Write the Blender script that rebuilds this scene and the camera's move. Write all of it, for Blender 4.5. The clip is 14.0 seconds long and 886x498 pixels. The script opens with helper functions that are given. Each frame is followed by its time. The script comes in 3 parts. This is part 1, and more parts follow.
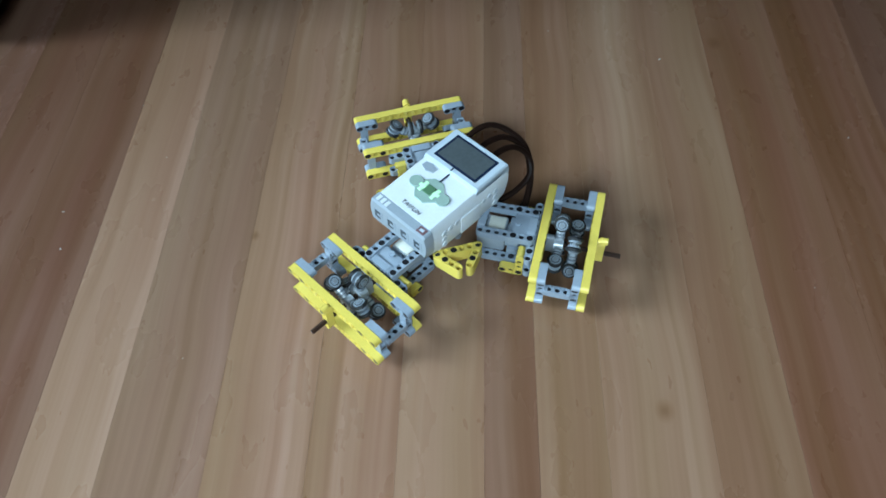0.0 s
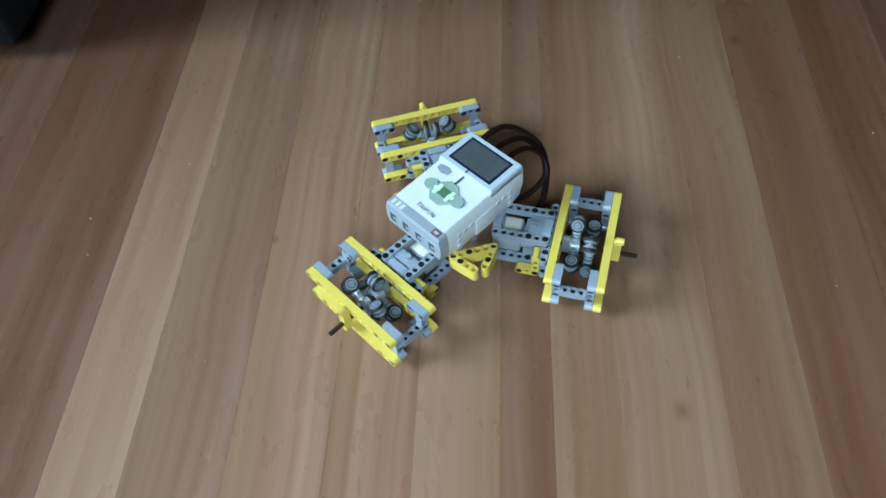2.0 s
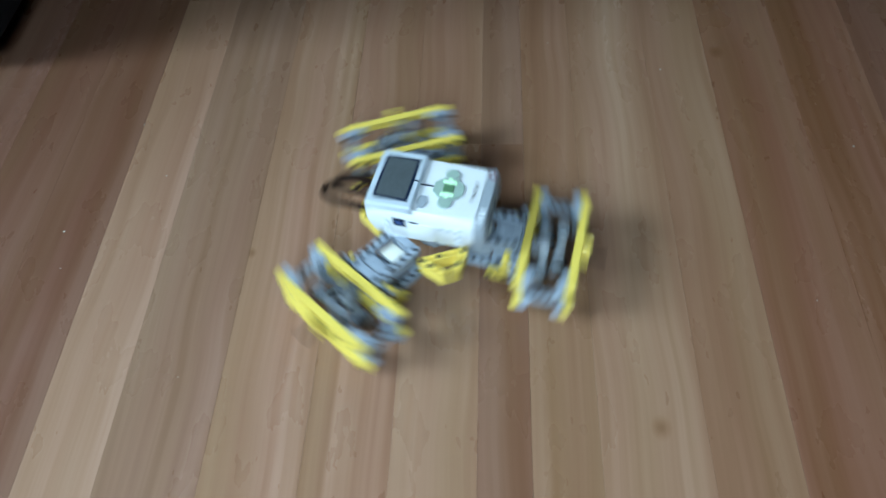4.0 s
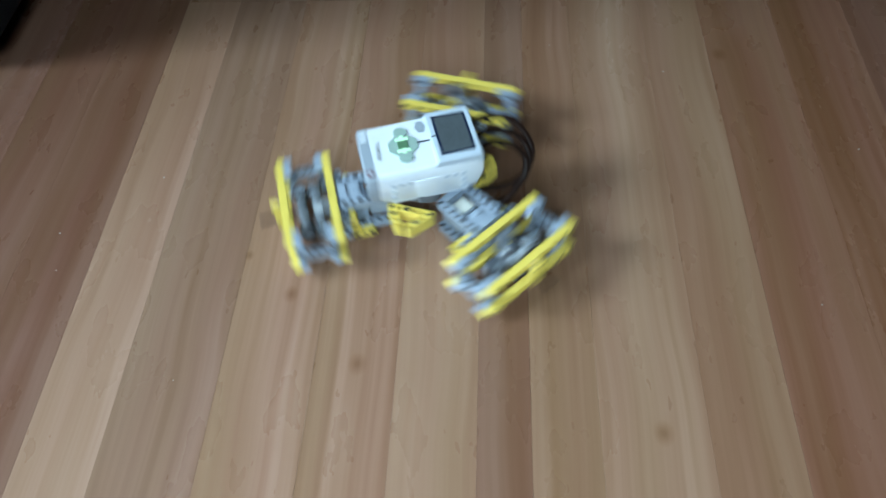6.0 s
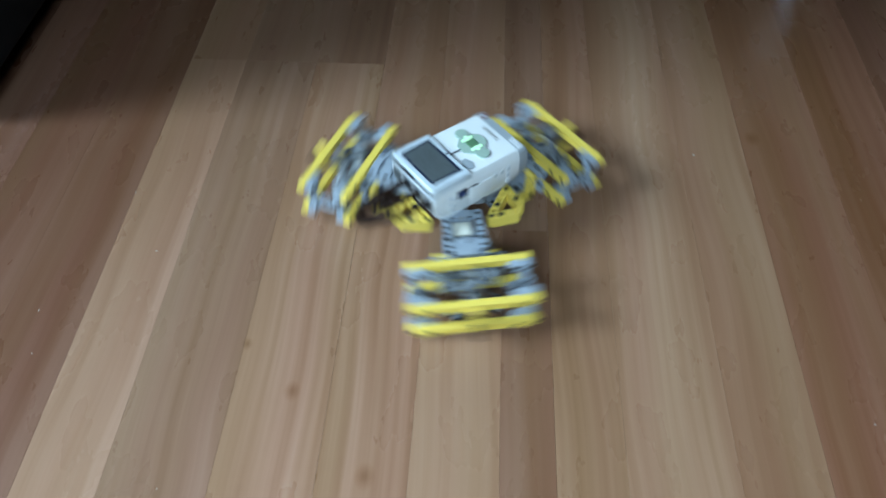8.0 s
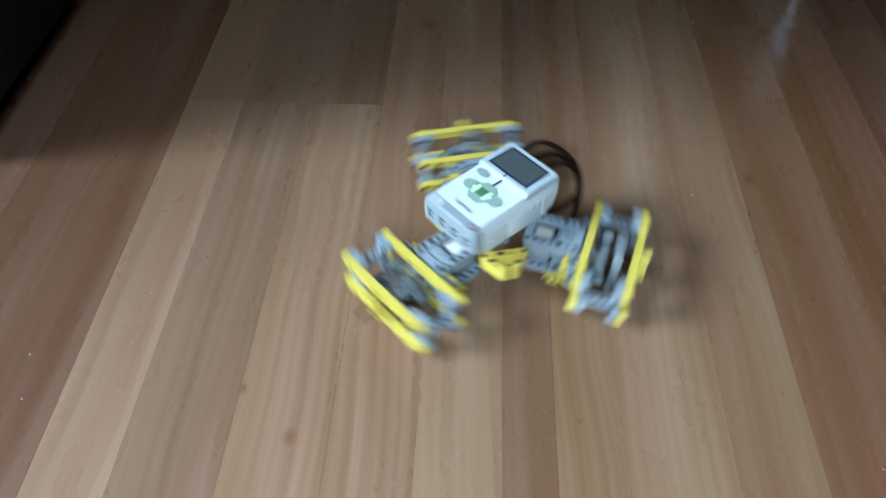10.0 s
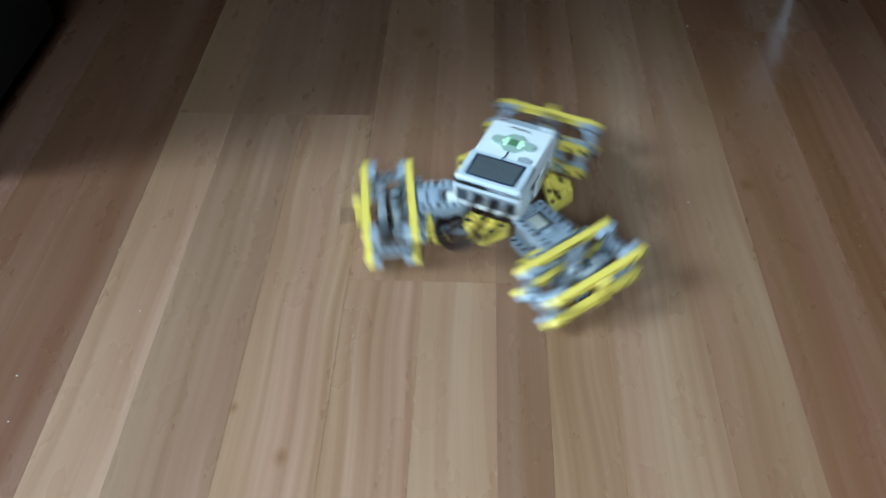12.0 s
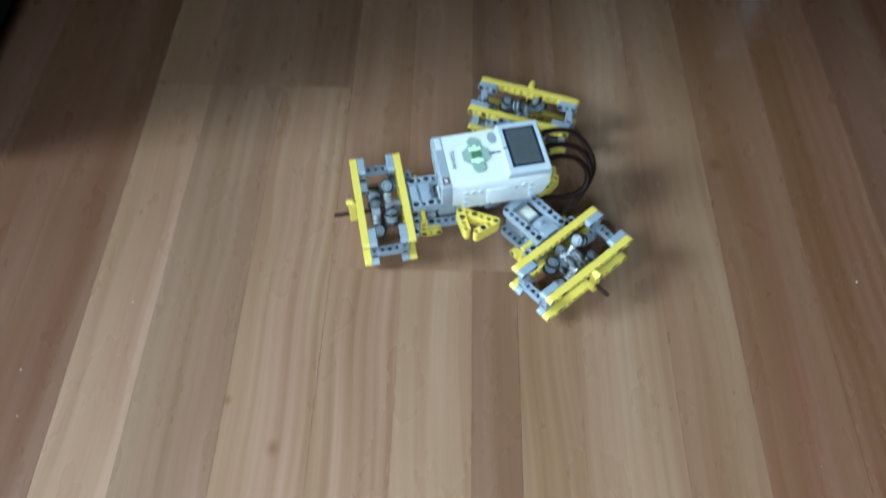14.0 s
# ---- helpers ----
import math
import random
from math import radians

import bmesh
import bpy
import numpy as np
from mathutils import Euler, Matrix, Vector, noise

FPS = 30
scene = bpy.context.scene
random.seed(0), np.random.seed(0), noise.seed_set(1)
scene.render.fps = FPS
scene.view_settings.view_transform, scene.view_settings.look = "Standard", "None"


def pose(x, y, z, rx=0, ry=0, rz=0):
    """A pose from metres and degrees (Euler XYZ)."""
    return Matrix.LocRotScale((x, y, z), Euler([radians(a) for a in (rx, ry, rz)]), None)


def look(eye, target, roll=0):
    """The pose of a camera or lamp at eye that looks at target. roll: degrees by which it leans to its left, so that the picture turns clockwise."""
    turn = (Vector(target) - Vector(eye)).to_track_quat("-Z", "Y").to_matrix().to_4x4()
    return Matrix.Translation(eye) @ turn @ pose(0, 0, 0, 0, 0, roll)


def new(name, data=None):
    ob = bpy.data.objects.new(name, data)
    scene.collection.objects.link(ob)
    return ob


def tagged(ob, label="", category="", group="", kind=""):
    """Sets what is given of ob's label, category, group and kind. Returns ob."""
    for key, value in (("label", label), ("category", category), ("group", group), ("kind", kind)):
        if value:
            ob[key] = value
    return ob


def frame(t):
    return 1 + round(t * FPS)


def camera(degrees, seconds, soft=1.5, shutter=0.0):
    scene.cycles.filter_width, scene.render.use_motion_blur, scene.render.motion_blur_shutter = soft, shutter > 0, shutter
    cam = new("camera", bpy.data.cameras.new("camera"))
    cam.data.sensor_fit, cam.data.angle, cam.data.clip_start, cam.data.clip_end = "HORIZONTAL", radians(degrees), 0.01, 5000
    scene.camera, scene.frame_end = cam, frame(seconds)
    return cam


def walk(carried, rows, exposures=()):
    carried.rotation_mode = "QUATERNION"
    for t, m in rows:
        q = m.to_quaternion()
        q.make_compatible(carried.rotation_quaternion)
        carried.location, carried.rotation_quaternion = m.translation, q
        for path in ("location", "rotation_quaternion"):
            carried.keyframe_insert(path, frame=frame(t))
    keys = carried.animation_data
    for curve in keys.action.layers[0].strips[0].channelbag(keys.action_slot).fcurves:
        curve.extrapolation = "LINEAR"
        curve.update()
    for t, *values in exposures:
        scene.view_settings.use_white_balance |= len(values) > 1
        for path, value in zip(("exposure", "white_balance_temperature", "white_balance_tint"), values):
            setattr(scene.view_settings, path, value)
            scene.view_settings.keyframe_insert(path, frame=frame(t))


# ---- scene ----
cam = camera(58.3, 14.0, soft=1.6, shutter=0.8)
PATH = [
    (0, (0.0195, -0.4801, 0.6537), (-0.0077, 0.1032, -0.1580), -1.27),
    (0.5, (0.0408, -0.4814, 0.6571), (-0.0191, 0.0931, -0.1592), -4.40),
    (1, (0.0308, -0.4810, 0.6564), (-0.0302, 0.0937, -0.1597), -4.15),
    (1.5, (0.0336, -0.4825, 0.6558), (-0.0328, 0.0964, -0.1569), -4.70),
    (2, (0.0378, -0.4813, 0.6578), (-0.0333, 0.1011, -0.1520), -5.38),
    (2.2, (0.0358, -0.4804, 0.6567), (-0.0244, 0.1048, -0.1519), -4.49),
    (4.5, (0.0512, -0.4706, 0.6514), (-0.0081, 0.1231, -0.1511), -4.35),
    (5, (0.0502, -0.4734, 0.6488), (-0.0101, 0.1231, -0.1516), -4.29),
    (5.5, (0.0517, -0.4694, 0.6498), (-0.0091, 0.1241, -0.1527), -4.45),
    (6, (0.0513, -0.4690, 0.6425), (-0.0109, 0.1296, -0.1561), -4.38),
    (6.5, (0.0324, -0.4580, 0.6398), (-0.0149, 0.1427, -0.1583), -2.11),
    (7, (0.0156, -0.4352, 0.6256), (-0.0166, 0.1752, -0.1658), -0.44),
    (7.5, (0.0228, -0.4137, 0.6229), (-0.0242, 0.2073, -0.1594), -1.42),
    (8, (0.0127, -0.3907, 0.6221), (-0.0292, 0.2483, -0.1459), -0.62),
    (8.5, (0.0103, -0.3739, 0.6174), (-0.0292, 0.2754, -0.1420), -0.47),
    (8.7, (0.0105, -0.3748, 0.6198), (-0.0246, 0.2821, -0.1334), -0.24),
    (10.8, (0.0008, -0.3843, 0.6171), (-0.0313, 0.2912, -0.1196), 0.08),
    (11, (0.0101, -0.3708, 0.6129), (-0.0257, 0.3031, -0.1250), -0.24),
    (11.5, (0.0107, -0.3702, 0.6129), (-0.0256, 0.3070, -0.1220), -0.51),
    (12, (0.0123, -0.3682, 0.6149), (-0.0223, 0.3108, -0.1184), -0.96),
    (12.5, (0.0131, -0.3652, 0.6158), (-0.0176, 0.3154, -0.1162), -1.17),
    (13, (0.0169, -0.3622, 0.6255), (-0.0118, 0.3177, -0.1072), -1.55),
    (13.5, (0.0192, -0.3677, 0.6719), (-0.0008, 0.3039, -0.0687), -0.29),
    (14, (0.0179, -0.3016, 0.7147), (0.0059, 0.2599, -0.1127), 0.06),
]
# the clip's own exposure drifts up a little as the robot drives away
walk(cam, [(t, look(eye, target, roll)) for t, eye, target, roll in PATH],
     exposures=[(0.0, -0.34), (2.2, -0.34), (5.0, -0.18), (7.5, -0.08), (11.0, 0.10), (14.0, 0.12)])

# ---- light: a cloudy window high on the left, a weaker one behind the camera ----
ROOM_X0, ROOM_X1, ROOM_Y0, ROOM_Y1, ROOM_H = -2.7, 2.6, -1.9, 3.0, 2.5
WIN_L = (-1.65, 0.15, 1.10, 2.30)   # y0, y1, z0, z1 in the left wall
WIN_B = (-0.75, 0.35, 0.95, 2.05)     # x0, x1, z0, z1 in the back wall

world = bpy.data.worlds.new("sky")
scene.world = world
world.use_nodes = True
wn = world.node_tree
sky = wn.nodes.new("ShaderNodeTexSky")
sky.sky_type, sky.sun_disc = "NISHITA", False
sky.sun_elevation, sky.sun_rotation = radians(38), radians(250)
wn.links.new(sky.outputs[0], wn.nodes["Background"].inputs[0])
wn.nodes["Background"].inputs[1].default_value = 0.1


def window_light(name, m, w, h, watts, colour, spread=180):
    data = bpy.data.lights.new(name, "AREA")
    data.shape, data.size, data.size_y, data.energy, data.color = "RECTANGLE", w, h, watts, colour
    data.spread = radians(spread)   # narrow beam makes a pool of light, standing in for lens vignette
    ob = new(name, data)
    ob.matrix_world = m
    return ob


window_light("window_light_left", look((ROOM_X0 - 0.02, (WIN_L[0] + WIN_L[1]) / 2, (WIN_L[2] + WIN_L[3]) / 2), (-0.14, -0.38, 0.0)),
             WIN_L[1] - WIN_L[0], WIN_L[3] - WIN_L[2], 20, (0.61, 0.86, 1.0), 38)
window_light("window_light_back", look(((WIN_B[0] + WIN_B[1]) / 2, ROOM_Y0 - 0.02, (WIN_B[2] + WIN_B[3]) / 2), (-0.12, -0.56, 0.0)),
             WIN_B[1] - WIN_B[0], WIN_B[3] - WIN_B[2], 11, (0.61, 0.86, 1.0), 54)


# ---- materials ----
def material(name, colour, rough=0.5, metal=0.0, vary=0.08, scale=60.0, bump=0.0, bump_scale=400.0, emit=0.0, spec=0.5, coat=0.0):
    """A surface with two scales of colour change and, where asked, fine relief."""
    mat = bpy.data.materials.new(name)
    mat.use_nodes = True
    nt = mat.node_tree
    b = nt.nodes["Principled BSDF"]
    b.inputs["Roughness"].default_value, b.inputs["Metallic"].default_value = rough, metal
    b.inputs["Specular IOR Level"].default_value = spec
    b.inputs["Coat Weight"].default_value = coat
    co = nt.nodes.new("ShaderNodeTexCoord")
    n1, n2 = nt.nodes.new("ShaderNodeTexNoise"), nt.nodes.new("ShaderNodeTexNoise")
    n1.inputs["Scale"].default_value, n2.inputs["Scale"].default_value = scale, scale * 9
    n1.inputs["Detail"].default_value = 4
    mix = nt.nodes.new("ShaderNodeMath")
    mix.operation = "ADD"
    ramp = nt.nodes.new("ShaderNodeMapRange")
    ramp.inputs[1].default_value, ramp.inputs[2].default_value = 0.7, 1.3
    ramp.inputs[3].default_value, ramp.inputs[4].default_value = 1 - vary, 1 + vary
    hsv = nt.nodes.new("ShaderNodeHueSaturation")
    hsv.inputs["Color"].default_value = (*colour, 1)
    for n in (n1, n2):
        nt.links.new(co.outputs["Object"], n.inputs["Vector"])
    nt.links.new(n1.outputs[0], mix.inputs[0])
    nt.links.new(n2.outputs[0], mix.inputs[1])
    nt.links.new(mix.outputs[0], ramp.inputs[0])
    nt.links.new(ramp.outputs[0], hsv.inputs["Value"])
    nt.links.new(hsv.outputs[0], b.inputs["Base Color"])
    if emit:
        b.inputs["Emission Color"].default_value, b.inputs["Emission Strength"].default_value = (*colour, 1), emit
    if bump:
        n3, bp = nt.nodes.new("ShaderNodeTexNoise"), nt.nodes.new("ShaderNodeBump")
        n3.inputs["Scale"].default_value, bp.inputs["Strength"].default_value, bp.inputs["Distance"].default_value = bump_scale, bump, 0.001
        nt.links.new(co.outputs["Object"], n3.inputs["Vector"])
        nt.links.new(n3.outputs[0], bp.inputs["Height"])
        nt.links.new(bp.outputs[0], b.inputs["Normal"])
    return mat


YELLOW = material("yellow_plastic", (0.74, 0.57, 0.115), 0.24, vary=0.05)
GREY = material("light_grey_plastic", (0.28, 0.335, 0.41), 0.24, vary=0.05)
HUBGREY = material("blue_grey_plastic", (0.17, 0.205, 0.25), 0.18, vary=0.12, spec=0.9)
SILVER = material("silver_grey_plastic", (0.40, 0.45, 0.51), 0.12, vary=0.1, spec=1.0)
ROLLER = material("roller_grey_plastic", (0.23, 0.27, 0.32), 0.5, vary=0.10, spec=0.25)
MIDGREY = material("mid_grey_plastic", (0.20, 0.22, 0.25), 0.35, vary=0.05)
WHITE = material("white_plastic", (0.70, 0.75, 0.81), 0.38, vary=0.03)
PALE = material("pale_grey_plastic", (0.49, 0.57, 0.66), 0.38, vary=0.03)
CASE = material("motor_case_grey", (0.30, 0.35, 0.41), 0.46, vary=0.04)
PORTGREY = material("port_end_grey", (0.30, 0.35, 0.41), 0.4, vary=0.04)
BLACK = material("black_plastic", (0.005, 0.005, 0.008), 0.4, vary=0.1)
TYRE = material("dark_rubber", (0.012, 0.013, 0.016), 0.5, vary=0.15)
BROWN = material("brown_axle", (0.045, 0.022, 0.016), 0.4, vary=0.1)
CABLE = material("dark_cable", (0.016, 0.007, 0.005), 0.5, vary=0.15, spec=0.15)
STEEL = material("chromed_steel", (0.62, 0.64, 0.68), 0.16, metal=1.0, vary=0.04)
SCREEN = material("lcd_screen", (0.075, 0.090, 0.100), 0.22, vary=0.1, scale=30)
BEZEL = material("screen_bezel", (0.010, 0.018, 0.045), 0.25, vary=0.1)
SOCKET = material("socket_plastic", (0.035, 0.050, 0.068), 0.4)
BUTTON = material("button_pad", (0.30, 0.42, 0.38), 0.45, vary=0.06)
BUTTON_DARK = material("centre_button", (0.09, 0.20, 0.11), 0.45, vary=0.06)
LED = material("lit_green_button", (0.55, 0.95, 0.62), 0.4, emit=0.25)
SOCKET_GLINT = material("blue_socket_glint", (0.02, 0.06, 0.22), 0.3)
RED = material("red_emblem", (0.17, 0.085, 0.10), 0.4)
CREAM = material("cream_motor_case", (0.66, 0.66, 0.60), 0.45, vary=0.05)
SOFA = material("navy_fabric", (0.005, 0.006, 0.010), 0.9, vary=0.3, scale=40, bump=0.5, bump_scale=900)
WALL = material("painted_wall", (0.26, 0.24, 0.22), 0.8, vary=0.04, scale=3, bump=0.15, bump_scale=250)
CEIL = material("white_ceiling", (0.60, 0.59, 0.57), 0.85, vary=0.03, scale=3)
FRAME = material("window_paint", (0.78, 0.78, 0.76), 0.4, vary=0.03)
UNDER = material("floor_joint", (0.13, 0.075, 0.045), 0.8, vary=0.2)
DUST = material("dust_speck", (0.50, 0.49, 0.47), 0.8)


def wood_material():
    """Oiled laminate strips: long grain, darker veins and knots. The tone of each strip comes from its own colour."""
    mat = bpy.data.materials.new("laminate_wood")
    mat.use_nodes = True
    nt = mat.node_tree
    L, N = nt.links.new, nt.nodes.new
    b = nt.nodes["Principled BSDF"]
    co, info = N("ShaderNodeTexCoord"), N("ShaderNodeObjectInfo")
    mul = N("ShaderNodeMath")
    mul.operation, mul.inputs[1].default_value = "MULTIPLY", 37.0
    L(info.outputs["Random"], mul.inputs[0])
    off = N("ShaderNodeCombineXYZ")
    for k in range(3):
        L(mul.outputs[0], off.inputs[k])
    add = N("ShaderNodeVectorMath")
    L(co.outputs["Object"], add.inputs[0])
    L(off.outputs[0], add.inputs[1])
    # the grain wanders sideways along the strip
    drift, scaled, bent = N("ShaderNodeTexNoise"), N("ShaderNodeVectorMath"), N("ShaderNodeVectorMath")
    drift.inputs["Scale"].default_value, drift.inputs["Detail"].default_value = 4.0, 1.0
    scaled.operation, scaled.inputs[1].default_value = "MULTIPLY", (0.026, 0.10, 0)
    L(add.outputs[0], drift.inputs["Vector"])
    L(drift.outputs["Color"], scaled.inputs[0])
    L(add.outputs[0], bent.inputs[0])
    L(scaled.outputs[0], bent.inputs[1])

    def grain(sx, sy, detail, distort):
        mp, n = N("ShaderNodeMapping"), N("ShaderNodeTexNoise")
        mp.inputs["Scale"].default_value = (sx, sy, 1)
        n.inputs["Scale"].default_value, n.inputs["Detail"].default_value, n.inputs["Distortion"].default_value = 1.0, detail, distort
        L(bent.outputs[0], mp.inputs[0])
        L(mp.outputs[0], n.inputs["Vector"])
        return n.outputs[0]

    def span(value, lo, hi, a, z):
        r = N("ShaderNodeMapRange")
        r.inputs[1].default_value, r.inputs[2].default_value, r.inputs[3].default_value, r.inputs[4].default_value = lo, hi, a, z
        L(value, r.inputs[0])
        return r.outputs[0]

    def product(p, q):
        m = N("ShaderNodeMath")
        m.operation = "MULTIPLY"
        L(p, m.inputs[0])
        L(q, m.inputs[1])
        return m.outputs[0]

    cloud = span(grain(11, 1.1, 2, 0.3), 0.3, 0.7, 0.87, 1.13)
    broad = span(grain(34, 0.8, 2, 0.2), 0.30, 0.70, 0.88, 1.10)
    veins = span(grain(120, 1.4, 2, 0.1), 0.30, 0.62, 0.92, 1.04)
    fine = span(grain(420, 8, 2, 0.2), 0.3, 0.7, 0.97, 1.025)
    # growth rings: arched lines that run along the strip, strong in some strips and faint in others
    mp, rings = N("ShaderNodeMapping"), N("ShaderNodeTexWave")
    mp.inputs["Scale"].default_value = (24, 1.7, 1)
    rings.bands_direction = "X"
    for key, v in (("Scale", 0.9), ("Distortion", 3.0), ("Detail", 0.0), ("Detail Scale", 0.9)):
        rings.inputs[key].default_value = v
    L(bent.outputs[0], mp.inputs[0])
    L(mp.outputs[0], rings.inputs["Vector"])
    depth = N("ShaderNodeMapRange")
    depth.inputs[1].default_value, depth.inputs[2].default_value = 0.0, 0.8
    depth.inputs[4].default_value = 1.02
    L(rings.outputs["Fac"], depth.inputs[0])
    L(span(info.outputs["Random"], 0.5, 0.95, 1.0, 0.90), depth.inputs[3])
    # single knots that show in this floor
    knots = fine
    where = N("ShaderNodeNewGeometry")
    for kx, ky, size in ((-0.146, -0.044, 0.006), (-0.072, -0.120, 0.007), (0.198, -0.182, 0.007), (-0.064, 0.616, 0.012), (-0.196, 0.003, 0.004), (0.324, 0.310, 0.007)):
        rel, squash, far = N("ShaderNodeVectorMath"), N("ShaderNodeVectorMath"), N("ShaderNodeVectorMath")
        rel.operation, squash.operation, far.operation = "SUBTRACT", "MULTIPLY", "LENGTH"
        rel.inputs[1].default_value, squash.inputs[1].default_value = (kx, ky, 0), (1, 0.75, 1)
        L(where.outputs["Position"], rel.inputs[0])
        L(rel.outputs[0], squash.inputs[0])
        L(squash.outputs[0], far.inputs[0])
        knots = product(knots, span(far.outputs["Value"], size * 0.2, size * 1.4, 0.70, 1.0))
    value = product(product(product(broad, veins), knots), product(cloud, depth.outputs[0]))
    hsv = N("ShaderNodeHueSaturation")
    L(info.outputs["Color"], hsv.inputs["Color"])
    L(value, hsv.inputs["Value"])
    L(span(grain(22, 1.2, 1, 0.0), 0.3, 0.7, 0.496, 0.506), hsv.inputs["Hue"])
    L(span(value, 0.65, 1.25, 1.15, 0.90), hsv.inputs["Saturation"])
    L(hsv.outputs[0], b.inputs["Base Color"])
    L(span(grain(30, 12, 4, 0), 0.3, 0.7, 0.24, 0.36), b.inputs["Roughness"])
    bp = N("ShaderNodeBump")
    bp.inputs["Strength"].default_value, bp.inputs["Distance"].default_value = 0.03, 0.0004
    L(fine, bp.inputs["Height"])
    L(bp.outputs[0], b.inputs["Normal"])
    b.inputs["Specular IOR Level"].default_value = 0.5
    return mat


WOOD = wood_material()


# ---- mesh helpers (bmesh in millimetres for the robot) ----
def mesh_of(name, bm, mats, scale=0.001, smooth=False):
    bmesh.ops.recalc_face_normals(bm, faces=bm.faces)
    me = bpy.data.meshes.new(name)
    for v in bm.verts:
        v.co *= scale
    bm.to_mesh(me)
    bm.free()
    for m in (mats if isinstance(mats, (list, tuple)) else [mats]):
        me.materials.append(m)
    if smooth:
        me.polygons.foreach_set("use_smooth", [True] * len(me.polygons))
        me.set_sharp_from_angle(angle=radians(35))
    return me


def put(name, me, parent, m, label=""):
    ob = new(name, me)
    ob.parent = parent
    ob.matrix_local = m
    return tagged(ob, label)


def at(x, y, z, rx=0, ry=0, rz=0):
    """A pose from millimetres."""
    return pose(x / 1000, y / 1000, z / 1000, rx, ry, rz)


def box(bm, x0, x1, y0, y1, z0, z1, bevel=0.0, mat=0):
    r = bmesh.ops.create_cube(bm, size=1, matrix=Matrix.Translation(((x0 + x1) / 2, (y0 + y1) / 2, (z0 + z1) / 2)) @ Matrix.Diagonal((x1 - x0, y1 - y0, z1 - z0, 1)))
    faces = {f for v in r["verts"] for f in v.link_faces}
    for f in faces:
        f.material_index = mat
    if bevel:
        edges = list({e for f in faces for e in f.edges})
        bmesh.ops.bevel(bm, geom=edges, offset=bevel, segments=2, profile=0.5, affect="EDGES", material=mat)


def cyl(bm, p, q, r, seg=16, mat=0, r2=None):
    p, q = Vector(p), Vector(q)
    m = Matrix.Translation((p + q) / 2) @ (q - p).to_track_quat("Z", "Y").to_matrix().to_4x4()
    res = bmesh.ops.create_cone(bm, cap_ends=True, segments=seg, radius1=r, radius2=r if r2 is None else r2, depth=(q - p).length, matrix=m)
    for f in {f for v in res["verts"] for f in v.link_faces}:
        f.material_index = mat


def beam(bm, n, m=None, pins=(), thick=7.6, seg=16, filled=(), deep=True):
    """A studless beam of n holes along y, holes along x, round ends. pins: holes that carry a black pin; filled: grey
    ones; deep: a black disc closes the others, for pins and shade in the bore.
    """
    m = m or Matrix.Identity(4)
    half, h, r = thick / 2, 3.8, 2.4

    def outer(i, k):
        a = 2 * math.pi * k / seg
        c, s = math.cos(a), math.sin(a)
        if (i == 0 and c < -1e-6) or (i == n - 1 and c > 1e-6):
            y, z = 3.8 * c, 3.8 * s
        else:
            f = 1 / max(abs(c) / 4.0, abs(s) / h)
            y, z = f * c, f * s
            if abs(abs(c) - abs(s)) < 1e-6:
                y, z = math.copysign(4.0, c), math.copysign(h, s)
        return (i - (n - 1) / 2) * 8 + y, z

    def vert(x, y, z):
        return bm.verts.new(m @ Vector((x, y, z)))

    for i in range(n):
        o = [outer(i, k) for k in range(seg)]
        cy = (i - (n - 1) / 2) * 8
        def circle(rad):
            return [(cy + rad * math.cos(2 * math.pi * k / seg), rad * math.sin(2 * math.pi * k / seg)) for k in range(seg)]

        bore, rim = circle(r), circle(3.15)
        of, ob_ = [vert(half, *p) for p in o], [vert(-half, *p) for p in o]
        if i in pins or i in filled:
            side = ((half, rim), (half - 0.35, rim))
        else:
            side = ((half, rim), (half - 0.9, rim), (half - 0.9, bore), (half - 2.2 if deep else 0, bore))
        fronts = [[vert(x, *p) for p in c] for x, c in side]
        backs = [[vert(-x, *p) for p in c] for x, c in side]
        for k in range(seg):
            j = (k + 1) % seg
            bm.faces.new((of[k], of[j], fronts[0][j], fronts[0][k]))
            bm.faces.new((ob_[j], ob_[k], backs[0][k], backs[0][j]))
            for rings in (fronts, backs):
                for p, q in zip(rings, rings[1:]):
                    bm.faces.new((p[k], p[j], q[j], q[k]))
            ym = (o[k][0] + o[j][0]) / 2 - cy
            inner_wall = (i > 0 and abs(ym + 4) < 1e-3) or (i < n - 1 and abs(ym - 4) < 1e-3)
            if not inner_wall:
                bm.faces.new((of[j], of[k], ob_[k], ob_[j]))
        if len(side) == 2 or deep:
            for ring in (fronts[-1], backs[-1]):
                bm.faces.new(ring).material_index = 2 if i in filled else 1
    bmesh.ops.remove_doubles(bm, verts=bm.verts, dist=0.01)


def tube(bm, pts, r, seg=8, mat=0, flat=1.0):
    """A bent round tube along points."""
    rings = []
    up = Vector((0, 0, 1))
    for i, p in enumerate(pts):
        d = (Vector(pts[min(i + 1, len(pts) - 1)]) - Vector(pts[max(i - 1, 0)])).normalized()
        side = d.cross(up)
        side = side.normalized() if side.length > 1e-3 else Vector((1, 0, 0))
        top = side.cross(d)
        rings.append([bm.verts.new(Vector(p) + side * (r * flat * math.cos(2 * math.pi * k / seg)) + top * (r * math.sin(2 * math.pi * k / seg))) for k in range(seg)])
    for a, b in zip(rings, rings[1:]):
        for k in range(seg):
            f = bm.faces.new((a[k], a[(k + 1) % seg], b[(k + 1) % seg], b[k]))
            f.material_index = mat
    bm.faces.new(rings[0][::-1])
    bm.faces.new(rings[-1])


